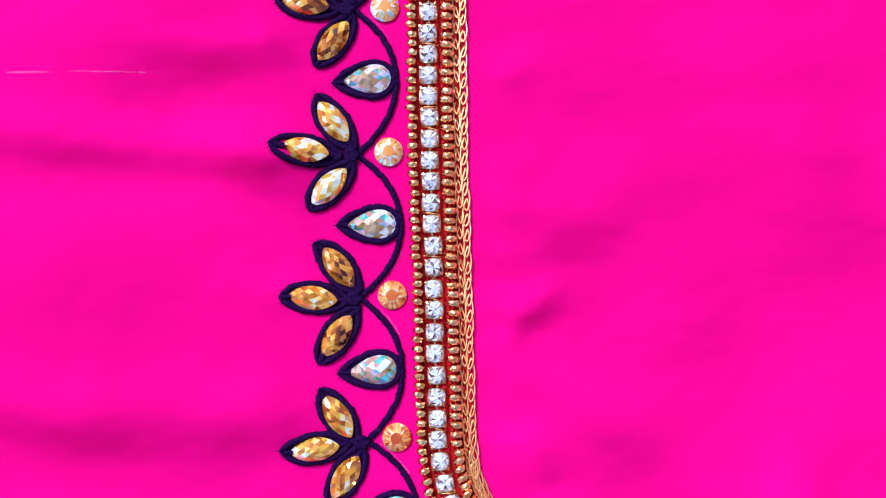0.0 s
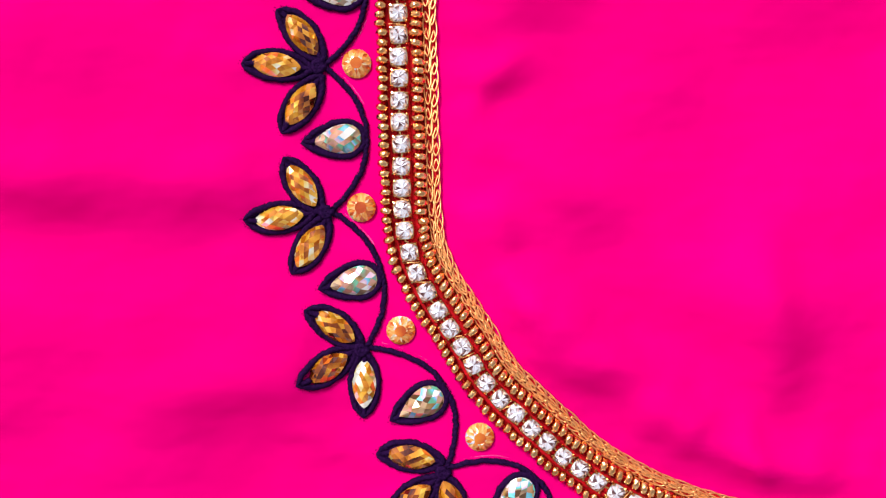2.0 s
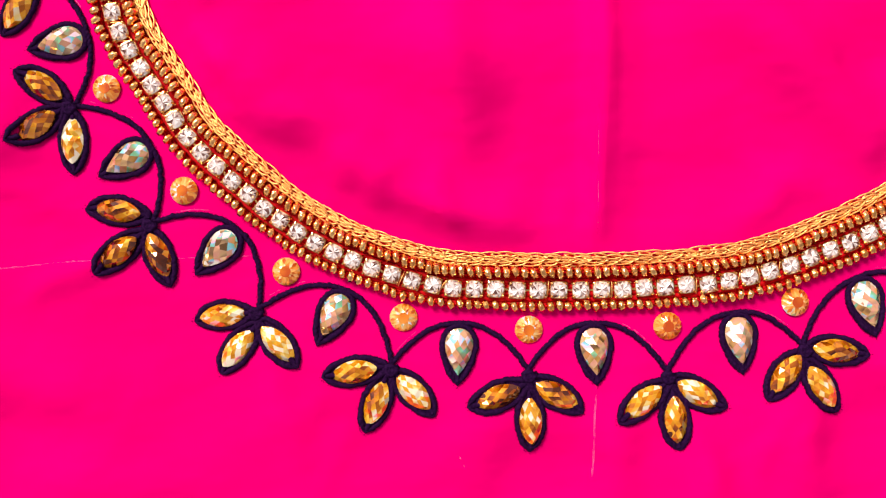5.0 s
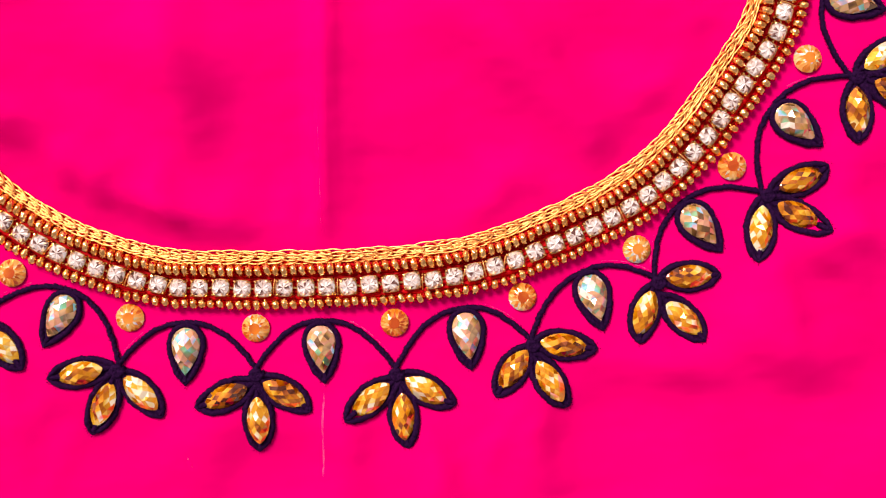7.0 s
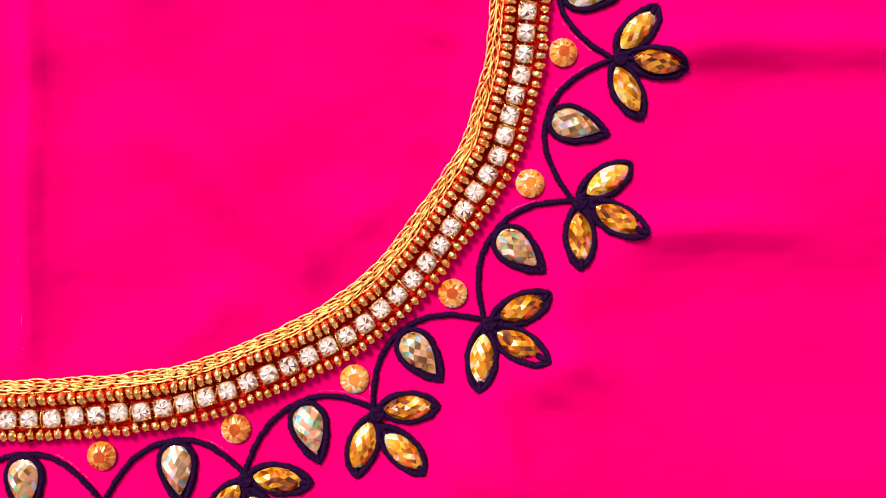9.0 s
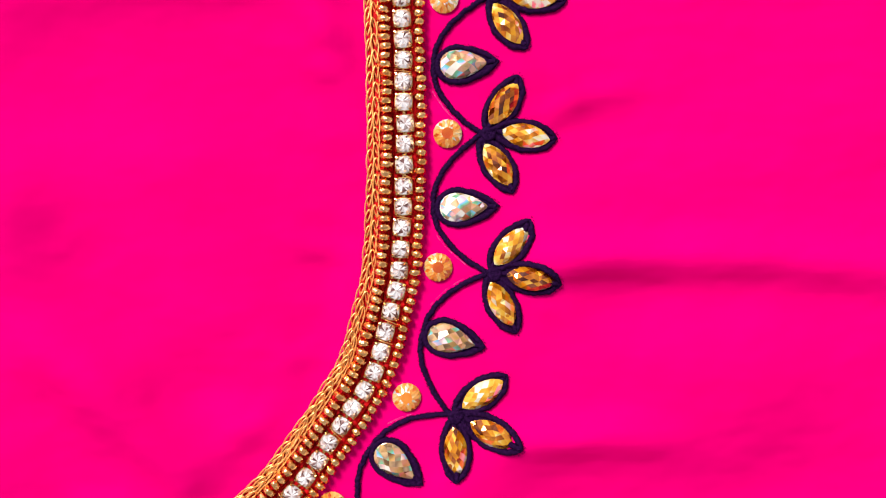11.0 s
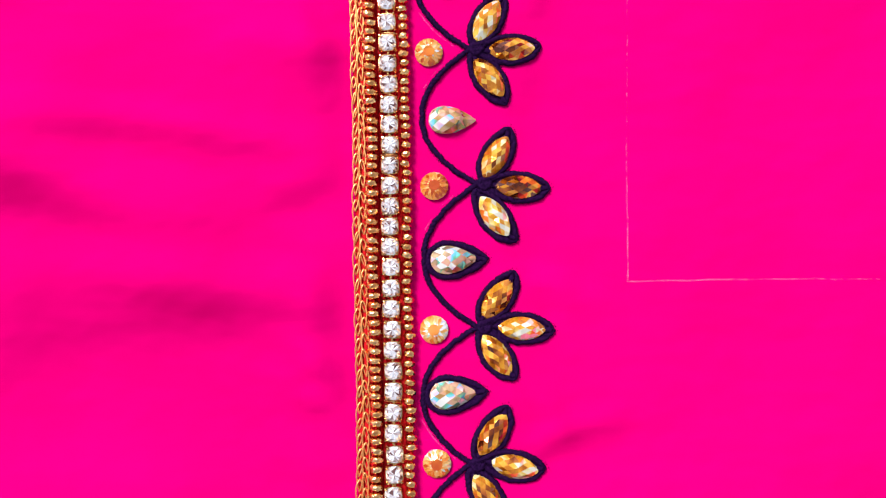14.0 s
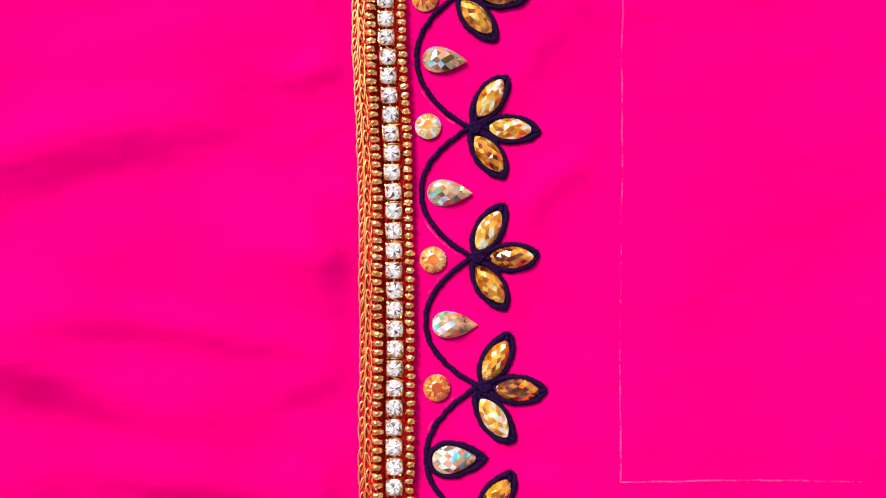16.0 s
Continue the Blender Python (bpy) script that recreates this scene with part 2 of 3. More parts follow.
def glide(points, step):
    """A smooth line through the points, in even steps."""
    p = np.vstack([2 * points[0] - points[1], points, 2 * points[-1] - points[-2]])
    out = []
    for a, b, c, d in zip(p[:-3], p[1:-2], p[2:-1], p[3:]):
        for u in np.linspace(0, 1, 24, endpoint=False):
            out.append(0.5 * (2 * b + (c - a) * u + (2 * a - 5 * b + 4 * c - d) * u * u + (3 * b - a - 3 * c + d) * u ** 3))
    out = np.array(out)
    for _ in range(30):   # ease small kinks
        out[1:-1] = 0.25 * out[:-2] + 0.5 * out[1:-1] + 0.25 * out[2:]
    run = np.r_[0, np.cumsum(np.hypot(*np.diff(out, axis=0).T))]
    s = np.arange(0, run[-1], step)
    return np.c_[np.interp(s, run, out[:, 0]), np.interp(s, run, out[:, 1])]


NECK_LINE = glide(NECK, 0.0005)
_t = np.gradient(NECK_LINE, axis=0)
NECK_WAY = _t / np.hypot(*_t.T)[:, None]
NECK_SIDE = np.c_[-NECK_WAY[:, 1], NECK_WAY[:, 0]]   # towards the inside of the neck
NECK_LONG = 0.0005 * (len(NECK_LINE) - 1)


def on_neck(s, side):
    """Place and heading (radians) at s metres along the neckline, side metres inwards."""
    f = min(max(s / 0.0005, 0), len(NECK_LINE) - 1.001)
    i, u = int(f), f - int(f)
    p = NECK_LINE[i] * (1 - u) + NECK_LINE[i + 1] * u + side * NECK_SIDE[i]
    return p[0], p[1], math.atan2(NECK_WAY[i][1], NECK_WAY[i][0])


# soft folds: from, to, half width and height
FOLDS_LEFT = [
    (-0.095, -0.010, -0.040, -0.018, 0.0110, 0.0022),
    (-0.080, -0.060, -0.030, -0.078, 0.0100, 0.0020),
    (-0.075, 0.030, -0.030, 0.0275, 0.0034, 0.0020),
    (-0.030, 0.0275, -0.017, 0.024, 0.0036, 0.0013),
    (-0.040, 0.047, -0.019, 0.046, 0.0027, 0.0012),
    (-0.074, -0.020, -0.050, -0.023, 0.0044, 0.0018),
    (-0.033, -0.022, -0.020, -0.024, 0.0043, 0.0015),
    (-0.080, -0.046, -0.026, -0.050, 0.0070, 0.0022),
    (-0.026, 0.025, -0.018, 0.016, 0.0030, 0.0010),
    (-0.039, -0.062, -0.011, -0.061, 0.0044, 0.0014),
    (-0.040, -0.111, -0.005, -0.106, 0.0056, 0.0019),
    (0.000, -0.110, 0.012, -0.112, 0.0048, 0.0011),
    (-0.072, 0.003, -0.042, 0.009, 0.0075, 0.0014),
]
FOLDS_INSIDE = [
    (0.017, -0.003, 0.025, -0.001, 0.0022, 0.0012),
    (0.017, -0.025, 0.022, -0.027, 0.0022, 0.0010),
    (0.018, -0.012, 0.043, -0.023, 0.0042, 0.0021),
    (0.017, 0.017, 0.032, 0.015, 0.0037, 0.0012),
    (0.017, -0.018, 0.031, -0.028, 0.0034, 0.0013),
    (0.076, -0.036, 0.079, -0.054, 0.0040, 0.0018),
    (0.065, -0.040, 0.082, -0.045, 0.0048, 0.0012),
    (0.026, -0.039, 0.039, -0.056, 0.0034, 0.0015),
    (0.038, -0.0475, 0.052, -0.0555, 0.0034, 0.0022),
    (0.057, -0.063, 0.085, -0.077, 0.0042, 0.0027),
    (0.1060, 0.020, 0.1050, -0.080, 0.0014, 0.0016),
    (0.1085, 0.010, 0.1080, -0.079, 0.0030, 0.0010),
]
FOLDS_RIGHT = [
    (0.140, -0.040, 0.157, -0.055, 0.0048, 0.0019),
    (0.128, -0.034, 0.144, -0.046, 0.0053, 0.0018),
    (0.118, 0.0665, 0.156, 0.0535, 0.0050, 0.0033),
    (0.144, 0.0425, 0.189, 0.035, 0.0040, 0.0015),
    (0.184, 0.027, 0.194, 0.0235, 0.0022, 0.0011),
    (0.116, 0.003, 0.128, -0.008, 0.0064, 0.0018),
    (0.120, 0.105, 0.156, 0.112, 0.0050, 0.0017),
    (0.123, 0.0735, 0.177, 0.0680, 0.0030, 0.0015),
    (0.163, 0.040, 0.187, 0.041, 0.0036, 0.0008),
    (0.177, 0.086, 0.191, 0.084, 0.0024, 0.0008),
    (0.187, 0.022, 0.194, 0.020, 0.0021, 0.0008),
    (0.114, -0.010, 0.128, -0.029, 0.0064, 0.0012),
]
FOLDS_OUTSIDE = [
    (0.229, -0.0185, 0.290, -0.0225, 0.0030, 0.0020),
    (0.223, -0.0535, 0.245, -0.0545, 0.0026, 0.0018),
    (0.206, -0.076, 0.222, -0.086, 0.0048, 0.0015),
    (0.199, -0.0785, 0.208, -0.0795, 0.0024, 0.0010),
    (0.157, -0.102, 0.176, -0.105, 0.0037, 0.0013),
    (0.188, -0.096, 0.202, -0.106, 0.0040, 0.0017),
    (0.167, -0.098, 0.176, -0.104, 0.0028, 0.0011),
    (0.109, -0.124, 0.113, -0.103, 0.0032, 0.0014),
    (0.227, 0.039, 0.233, 0.037, 0.0022, 0.0008),
    (0.048, -0.102, 0.058, -0.103, 0.0027, 0.0011),
    (-0.001, -0.130, 0.027, -0.128, 0.0053, 0.0014),
    (0.227, -0.094, 0.259, -0.102, 0.0064, 0.0013),
]
FOLDS = FOLDS_LEFT + FOLDS_INSIDE + FOLDS_RIGHT + FOLDS_OUTSIDE
# puckers where the stitching draws the cloth in: out from the flowers, and inwards from the gold edging
_r = random.Random(21)
for (hx, hy), ways in zip(HUBS, LEAVES):
    for _ in range(2):
        a, long = radians(_r.choice(ways) + _r.uniform(-28, 28)), _r.uniform(0.006, 0.016)
        x0, y0 = hx + 0.011 * math.cos(a), hy + 0.011 * math.sin(a)
        FOLDS.append((x0, y0, x0 + long * math.cos(a), y0 + long * math.sin(a), _r.uniform(0.0013, 0.0030), _r.uniform(0.0003, 0.0009)))
for k in range(34):
    x0, y0, a = on_neck(NECK_LONG * (k + _r.uniform(0.1, 0.9)) / 34, 0.0085)
    a, long = a + radians(90 + _r.uniform(-50, 50)), _r.uniform(0.005, 0.013)
    FOLDS.append((x0, y0, x0 + long * math.cos(a), y0 + long * math.sin(a), _r.uniform(0.0014, 0.0030), _r.uniform(0.0003, 0.0009)))


def cloth_height(x, y):
    """Height of the cloth: folds and slow waves, pressed flat under the beadwork."""
    x, y = np.atleast_1d(np.asarray(x, float)), np.atleast_1d(np.asarray(y, float))
    z = np.zeros(x.shape)
    rng = random.Random(11)
    calm = 1 - 0.6 * np.clip((x - 0.215) / 0.02, 0, 1) * np.clip((y + 0.015) / 0.03, 0, 1)   # the side with the square chalk mark lies flatter
    for _ in range(14):   # slow waves of the unpressed cloth, mostly across the body
        long, a = rng.uniform(0.018, 0.075), rng.gauss(1.3, 0.55)
        cx, cy, ph = math.cos(a) * 2 * math.pi / long, math.sin(a) * 2 * math.pi / long, rng.uniform(0, 6.3)
        swell = 0.5 + 0.5 * np.sin(rng.uniform(20, 45) * x + rng.uniform(0, 6)) * np.sin(rng.uniform(20, 45) * y + rng.uniform(0, 6))
        z += 0.0140 * long * calm * swell * np.sin(cx * x + cy * y + ph + 0.8 * np.sin(38 * x - 27 * y + ph))
    for x0, y0, x1, y1, w, h in FOLDS:
        dx, dy = x1 - x0, y1 - y0
        n = dx * dx + dy * dy
        w, h = 1.45 * w, 1.75 * h
        u = ((x - x0) * dx + (y - y0) * dy) / n
        v = ((x - x0) * dy - (y - y0) * dx) / math.sqrt(n) + 0.0008 * np.sin(4 * u + 50 * x0)
        more = max(0.6, min(0.017, 5 * w) / math.sqrt(n))   # folds die out over some centimetres
        ends = np.clip((u + more) / (more + 0.3), 0, 1) * np.clip((1 + more - u) / (more + 0.3), 0, 1)
        z += h * ends * ends * (3 - 2 * ends) * np.exp(-(v / w) ** 2)
    some = NECK_LINE[::6]
    side = NECK_SIDE[::6]
    far = np.full(x.shape, 9.0)
    for i in range(0, len(x), 4000):
        d = np.stack([x[i:i + 4000, None] - some[:, 0], y[i:i + 4000, None] - some[:, 1]])
        dist = np.hypot(*d)
        k = dist.argmin(1)
        j = np.arange(len(k))
        inward = d[0][j, k] * side[k, 0] + d[1][j, k] * side[k, 1]
        far[i:i + 4000] = np.where(inward > 0, dist[j, k] - 0.0072, 0.45 * (dist[j, k] - 0.0160))
    flat = np.clip(far / 0.008, 0, 1)
    return np.maximum(z * (0.15 + 0.85 * flat * flat * (3 - 2 * flat)), -0.006)


def high(x, y):
    return float(cloth_height(x, y)[0])


# ---------------------------------------------------------------- building helpers
def mesh_of(name, verts, faces, mat, smooth=False):
    me = bpy.data.meshes.new(name)
    me.from_pydata([tuple(map(float, v)) for v in verts], [], [tuple(map(int, f)) for f in faces])
    me.materials.append(mat)
    if smooth:
        me.polygons.foreach_set("use_smooth", [True] * len(me.polygons))
    me.update()
    return me


def part(name, me, parent, m=None, label=""):
    ob = new(name, me)
    ob.parent = parent
    if m is not None:
        ob.matrix_basis = m
    return tagged(ob, label)


def tube(path, radius, sides=6, closed=False, flat=1.0):
    """Vertices and faces of a tube along a path (n x 3)."""
    path = np.asarray(path, float)
    n = len(path)
    if closed:
        way = np.roll(path, -1, 0) - np.roll(path, 1, 0)
    else:
        way = np.gradient(path, axis=0)
    way /= np.linalg.norm(way, axis=1)[:, None] + 1e-12
    side = np.cross(way, (0, 0, 1.0))
    side /= np.linalg.norm(side, axis=1)[:, None] + 1e-12
    up = np.cross(side, way)
    r = np.broadcast_to(np.asarray(radius, float), (n,))
    a = np.arange(sides) * 2 * math.pi / sides
    v = path[:, None] + r[:, None, None] * (np.cos(a)[None, :, None] * side[:, None] + flat * np.sin(a)[None, :, None] * up[:, None])
    verts = v.reshape(-1, 3)
    faces = []
    for i in range(n if closed else n - 1):
        j = (i + 1) % n
        for k in range(sides):
            q = (k + 1) % sides
            faces.append((i * sides + k, i * sides + q, j * sides + q, j * sides + k))
    if not closed:
        faces.append(tuple(range(sides)))
        faces.append(tuple((n - 1) * sides + k for k in reversed(range(sides))))
    return verts, faces


def joined(pieces):
    verts, faces, n = [], [], 0
    for v, f in pieces:
        verts.append(np.asarray(v))
        faces += [tuple(i + n for i in q) for q in f]
        n += len(v)
    return np.vstack(verts), faces


def even(path, step, closed=False):
    path = np.asarray(path, float)
    if closed:
        path = np.vstack([path, path[:1]])
    run = np.r_[0, np.cumsum(np.hypot(*np.diff(path, axis=0).T))]
    n = max(int(run[-1] / step), 6)
    s = np.linspace(0, run[-1], n, endpoint=not closed)
    return np.c_[np.interp(s, run, path[:, 0]), np.interp(s, run, path[:, 1])], run[-1]


def cord(path, r, rng, closed=False, fuzz=13.0, base=0.0, ground=None, slim=None, ply=0.18):
    """Two-ply twisted thread along a flat path, lying on the cloth, with loose fibres."""
    p, long = even(path, 0.00036, closed)
    n = len(p)
    way = (np.roll(p, -1, 0) - np.roll(p, 1, 0)) if closed else np.gradient(p, axis=0)
    way /= np.hypot(*way.T)[:, None] + 1e-12
    side = np.c_[-way[:, 1], way[:, 0]]
    turns = max(round(long / 0.0019), 2)
    phi = np.linspace(0, 2 * math.pi * turns, n, endpoint=not closed) + rng.uniform(0, 6)
    wob = np.array([noise.noise((q[0] * 900, q[1] * 900, r * 5e4)) for q in p]) * 0.00022
    base = base + (ground(p) if ground else np.zeros(n))
    thick = slim(p) if slim else np.ones(n)
    pieces = []
    for k in (0, 1):
        a = phi + math.pi * k
        c = np.c_[p + side * (np.cos(a) * ply * r * thick + wob)[:, None], base + r * 0.62 + 0.9 * ply * r * np.sin(a)]
        rad = r * (1.06 - ply + 0.05 * np.sin(phi * 2 + k) + 0.10 * np.sin(phi * 0.37 + 2 * k)) * thick
        pieces.append(tube(c, rad, 6, closed))
    fv, ff = [], []
    for _ in range(int(long * 1000 * fuzz)):
        i = rng.randrange(n)
        s = rng.choice((-1, 1))
        a = np.array([*(p[i] + side[i] * s * r * 0.8), base[i] + r * rng.uniform(0.2, 1.0)])
        d = np.array([*(side[i] * s * rng.uniform(0.2, 0.75) + way[i] * rng.uniform(-0.6, 0.6)), rng.uniform(-0.15, 0.35)]) * rng.uniform(0.0003, 0.0007)
        w = np.array([way[i][0], way[i][1], 0.3]) * 0.00005
        b = len(fv)
        fv += [a - w, a + w, a + d]
        ff.append((b, b + 1, b + 2))
    if fv:
        pieces.append((fv, ff))
    return joined(pieces)


def ground_under(m):
    """Heights of the cloth under points given in the frame of the world pose m, above that frame."""
    def rise(p):
        w = np.array([m @ Vector((q[0], q[1], 0)) for q in p])
        return cloth_height(w[:, 0], w[:, 1]) - m.translation.z
    return rise


def packed(outline, under, rng):
    """Flat packed stitches that fill an outline under its stone."""
    verts, n = [], len(outline)
    mid = outline.mean(0)
    for f in (1.0, 0.8, 0.55):
        p = mid + (outline - mid) * f
        rise = np.minimum(under(p) + 0.00048 + np.array([rng.uniform(-0.00008, 0.00008) for _ in p]), 0.00078)
        verts.append(np.c_[p, rise])
    faces = [(k * n + i, k * n + (i + 1) % n, (k + 1) * n + (i + 1) % n, (k + 1) * n + i) for k in (0, 1) for i in range(n)]
    faces.append(tuple(range(2 * n, 3 * n)))
    return np.vstack(verts), faces


def leaf_outline(a, b, power=0.5, n=56):
    t = np.arange(n) * 2 * math.pi / n
    return np.c_[a * np.cos(t), b * np.sin(t) * np.abs(np.sin(t)) ** power]


def drop_outline(a, b, n=56):
    t = np.arange(n) * 2 * math.pi / n
    y = np.sin(t) * np.sin(np.abs(t) / 2) ** 0.95
    return np.c_[a * np.cos(t), b * y / 0.78]


def ring_outline(r, n=48):
    t = np.arange(n) * 2 * math.pi / n
    return np.c_[r * np.cos(t), r * np.sin(t)]


def cut_stone(outline, count, rows, height, girdle, rng, rough=0.05):
    """A domed stone cut in a net of kite-shaped facets; every facet is free of its neighbours."""
    n = len(outline)
    rings = []
    for k, (scale, rise) in enumerate(rows):
        ring = []
        for i in range(count):
            f = ((i + 0.5 * (k % 2)) / count * n) % n
            j, u = int(f), f - int(f)
            q = outline[j % n] * (1 - u) + outline[(j + 1) % n] * u
            lift = rise * (1 + (rng.uniform(-rough, rough) if 0 < k else 0))
            ring.append((q[0] * scale, q[1] * scale, girdle + height * lift))
        rings.append(ring)
    verts, faces = [], []

    def facet(*pts):
        b = len(verts)
        verts.extend(pts)
        faces.append(tuple(range(b, b + len(pts))))

    for k in range(len(rings) - 1):
        odd = k % 2
        for i in range(count):
            # lower corner i, upper corners either side
            lo, hi = rings[k], rings[k + 1]
            left, right = hi[(i - 1 + odd) % count], hi[(i + odd) % count]
            if k + 2 < len(rings):
                facet(lo[i], right, rings[k + 2][i], left)
            else:
                facet(lo[i], right, left)
            if k == 0:
                facet(lo[i], lo[(i + 1) % count], hi[i])
                foot = [(p[0] * 0.97, p[1] * 0.97, 0.0) for p in (lo[i], lo[(i + 1) % count])]
                facet(foot[0], foot[1], lo[(i + 1) % count], lo[i])
    facet(*rings[-1])
    facet(*reversed([(p[0] * 0.97, p[1] * 0.97, 0.0) for p in rings[0]]))
    return verts, faces


def chequer_stone(outline, cell, height, girdle, rng, rough=0.16):
    """A domed stone with a chequerboard cut: slanting rows of diamond-shaped facets, each free of its neighbours."""
    turn = np.arctan2(outline[:, 1], outline[:, 0])
    order = np.argsort(turn)
    turn, reach = turn[order], np.hypot(*outline.T)[order]
    edge = lambda p: np.interp(math.atan2(p[1], p[0]), turn, reach, period=2 * math.pi)  # noqa: E731
    lift = {}

    def corner(i, j):
        if (i, j) not in lift:
            lift[i, j] = rng.uniform(-rough, rough), rng.uniform(-0.28, 0.28), rng.uniform(-0.28, 0.28)
        rise, du, dv = lift[i, j]
        p = np.array(((i + j + 0.35 + du) * cell[0], (i - j + 0.2 + dv) * cell[1]))
        r = edge(p)
        q = np.hypot(*p) / r
        if q > 0.93:
            p, q = p / np.hypot(*p) * r, 1.0
        z = girdle + height * ((1 - q ** 2.2) + rise * (1 if q < 1 else 0))
        return (p[0], p[1], max(z, girdle)), q < 1

    verts, faces = [], []

    def facet(*pts):
        b = len(verts)
        verts.extend(pts)
        faces.append(tuple(range(b, b + len(pts))))

    for i in range(-11, 12):
        for j in range(-11, 12):
            c = [corner(i, j), corner(i + 1, j), corner(i + 1, j + 1), corner(i, j + 1)]
            if any(inside for _, inside in c):
                pts = [p for k, (p, _) in enumerate(c) if math.dist(p, c[k - 1][0]) > 1e-5]
                if len(pts) > 2:
                    a, b, d = np.array(pts[0]), np.array(pts[1]), np.array(pts[2])
                    facet(*(pts if np.cross(b - a, d - a)[2] > 0 else pts[::-1]))
    n = len(outline)
    for k in range(n):   # girdle, and a low crown under the facets
        p, q = outline[k], outline[(k + 1) % n]
        facet((p[0] * 0.97, p[1] * 0.97, 0), (q[0] * 0.97, q[1] * 0.97, 0), (*q, girdle), (*p, girdle))
    crown = [[(p[0] * f, p[1] * f, girdle + height * r) for p in outline] for f, r in ((1.0, 0.0), (0.8, 0.26), (0.5, 0.6))]
    b = len(verts)
    for ring in crown:
        verts.extend(ring)
    for m in range(2):
        faces.extend((b + m * n + k, b + m * n + (k + 1) % n, b + (m + 1) * n + (k + 1) % n, b + (m + 1) * n + k) for k in range(n))
    faces.append(tuple(b + 2 * n + k for k in range(n)))
    facet(*[(p[0] * 0.97, p[1] * 0.97, 0) for p in outline[::-1]])
    return verts, faces


# ---------------------------------------------------------------- floor and cloth
def slab(name, x0, x1, y0, y1, z0, z1, mat):
    v = [(x, y, z) for z in (z0, z1) for y in (y0, y1) for x in (x0, x1)]
    return mesh_of(name, v, [(0, 2, 3, 1), (4, 5, 7, 6), (0, 1, 5, 4), (1, 3, 7, 5), (3, 2, 6, 7), (2, 0, 4, 6)], mat)


tagged(new("floor", slab("floor", -1.4, 1.6, -1.5, 1.5, -0.05, -0.0065, FLOOR)), "plain grey floor under the spread cloth", "floor", kind="structure")


def build_cloth():
    xs, ys = np.arange(-0.16, 0.3801, 0.0016), np.arange(-0.22, 0.2401, 0.0016)
    gx, gy = np.meshgrid(xs, ys)
    z = cloth_height(gx.ravel(), gy.ravel())
    top = np.c_[gx.ravel(), gy.ravel(), z]
    w, h = len(xs), len(ys)
    faces = [(j * w + i, j * w + i + 1, (j + 1) * w + i + 1, (j + 1) * w + i) for j in range(h - 1) for i in range(w - 1)]
    # hem: the edge goes down to the floor and back underneath
    rim = [i for i in range(w)] + [j * w + w - 1 for j in range(1, h)] + [(h - 1) * w + i for i in range(w - 2, -1, -1)] + [j * w for j in range(h - 2, 0, -1)]
    low = top[rim].copy()
    low[:, 2] = -0.0065
    n = len(top)
    verts = np.vstack([top, low])
    m = len(rim)
    faces += [(rim[i], n + i, n + (i + 1) % m, rim[(i + 1) % m]) for i in range(m)]
    return tagged(new("blouse_cloth", mesh_of("blouse_cloth", verts, faces, SILK, True)), "bright magenta pink silk blouse cloth, softly creased, spread flat", "fabric")


cloth = build_cloth()


def flat_band(name, line, half, lift, mat, label, category):
    """A thin band lying on the cloth along a line."""
    way = np.gradient(line, axis=0)
    way /= np.hypot(*way.T)[:, None]
    side = np.c_[-way[:, 1], way[:, 0]]
    cols = [line + side * half, line - side * half]
    verts = []
    for k, c in enumerate(cols):
        z = cloth_height(c[:, 0], c[:, 1])
        verts.append(np.c_[c, z + lift])
        verts.append(np.c_[c, z + 0.00002])
    n = len(line)
    verts = np.vstack(verts)
    faces = []
    for i in range(n - 1):
        faces += [(i, i + 1, 2 * n + i + 1, 2 * n + i), (n + i, n + i + 1, i + 1, i), (2 * n + i, 2 * n + i + 1, 3 * n + i + 1, 3 * n + i)]
    return tagged(new(name, mesh_of(name, verts, faces, mat, False)), label, category)


def chalk_line(points, half=0.00014):
    p = np.array(points, float)
    line, _ = even(p, 0.0012)
    line = line + np.array([(noise.noise((q[0] * 160, q[1] * 160, 3)) * 0.0002, noise.noise((q[0] * 160, q[1] * 160, 9)) * 0.0002) for q in line])
    return flat_band("chalk_line", line, half, 0.00006, CHALK, "faint pale tailor's chalk line or small speck on the cloth", "chalk mark")


# ---------------------------------------------------------------- beaded border
def build_backing():
    """A crimson layer with laid rows under the beads, deep red between them."""
    ground = flat_band("ground_layer", NECK_LINE[::4] + 0.0016 * NECK_SIDE[::4], 0.0051, 0.00015, RED, "", "")
    e = new("border_backing")
    tagged(e, "crimson rows laid under the beaded border", "trim")
    ground.parent = e
    for k in range(9):
        side = -0.0031 + k * 0.00117
        p = NECK_LINE[::3] + side * NECK_SIDE[::3]
        wob = np.array([noise.noise((q[0] * 300, q[1] * 300, k)) for q in p]) * 0.0002
        p = p + NECK_SIDE[::3] * wob[:, None]
        path = np.c_[p, cloth_height(p[:, 0], p[:, 1]) + 0.00018]
        part("backing_row", mesh_of("backing_row", *tube(path, 0.00052 * (1 + 1500 * np.abs(wob)), 6, False, 0.6), RED, True), e)


build_backing()


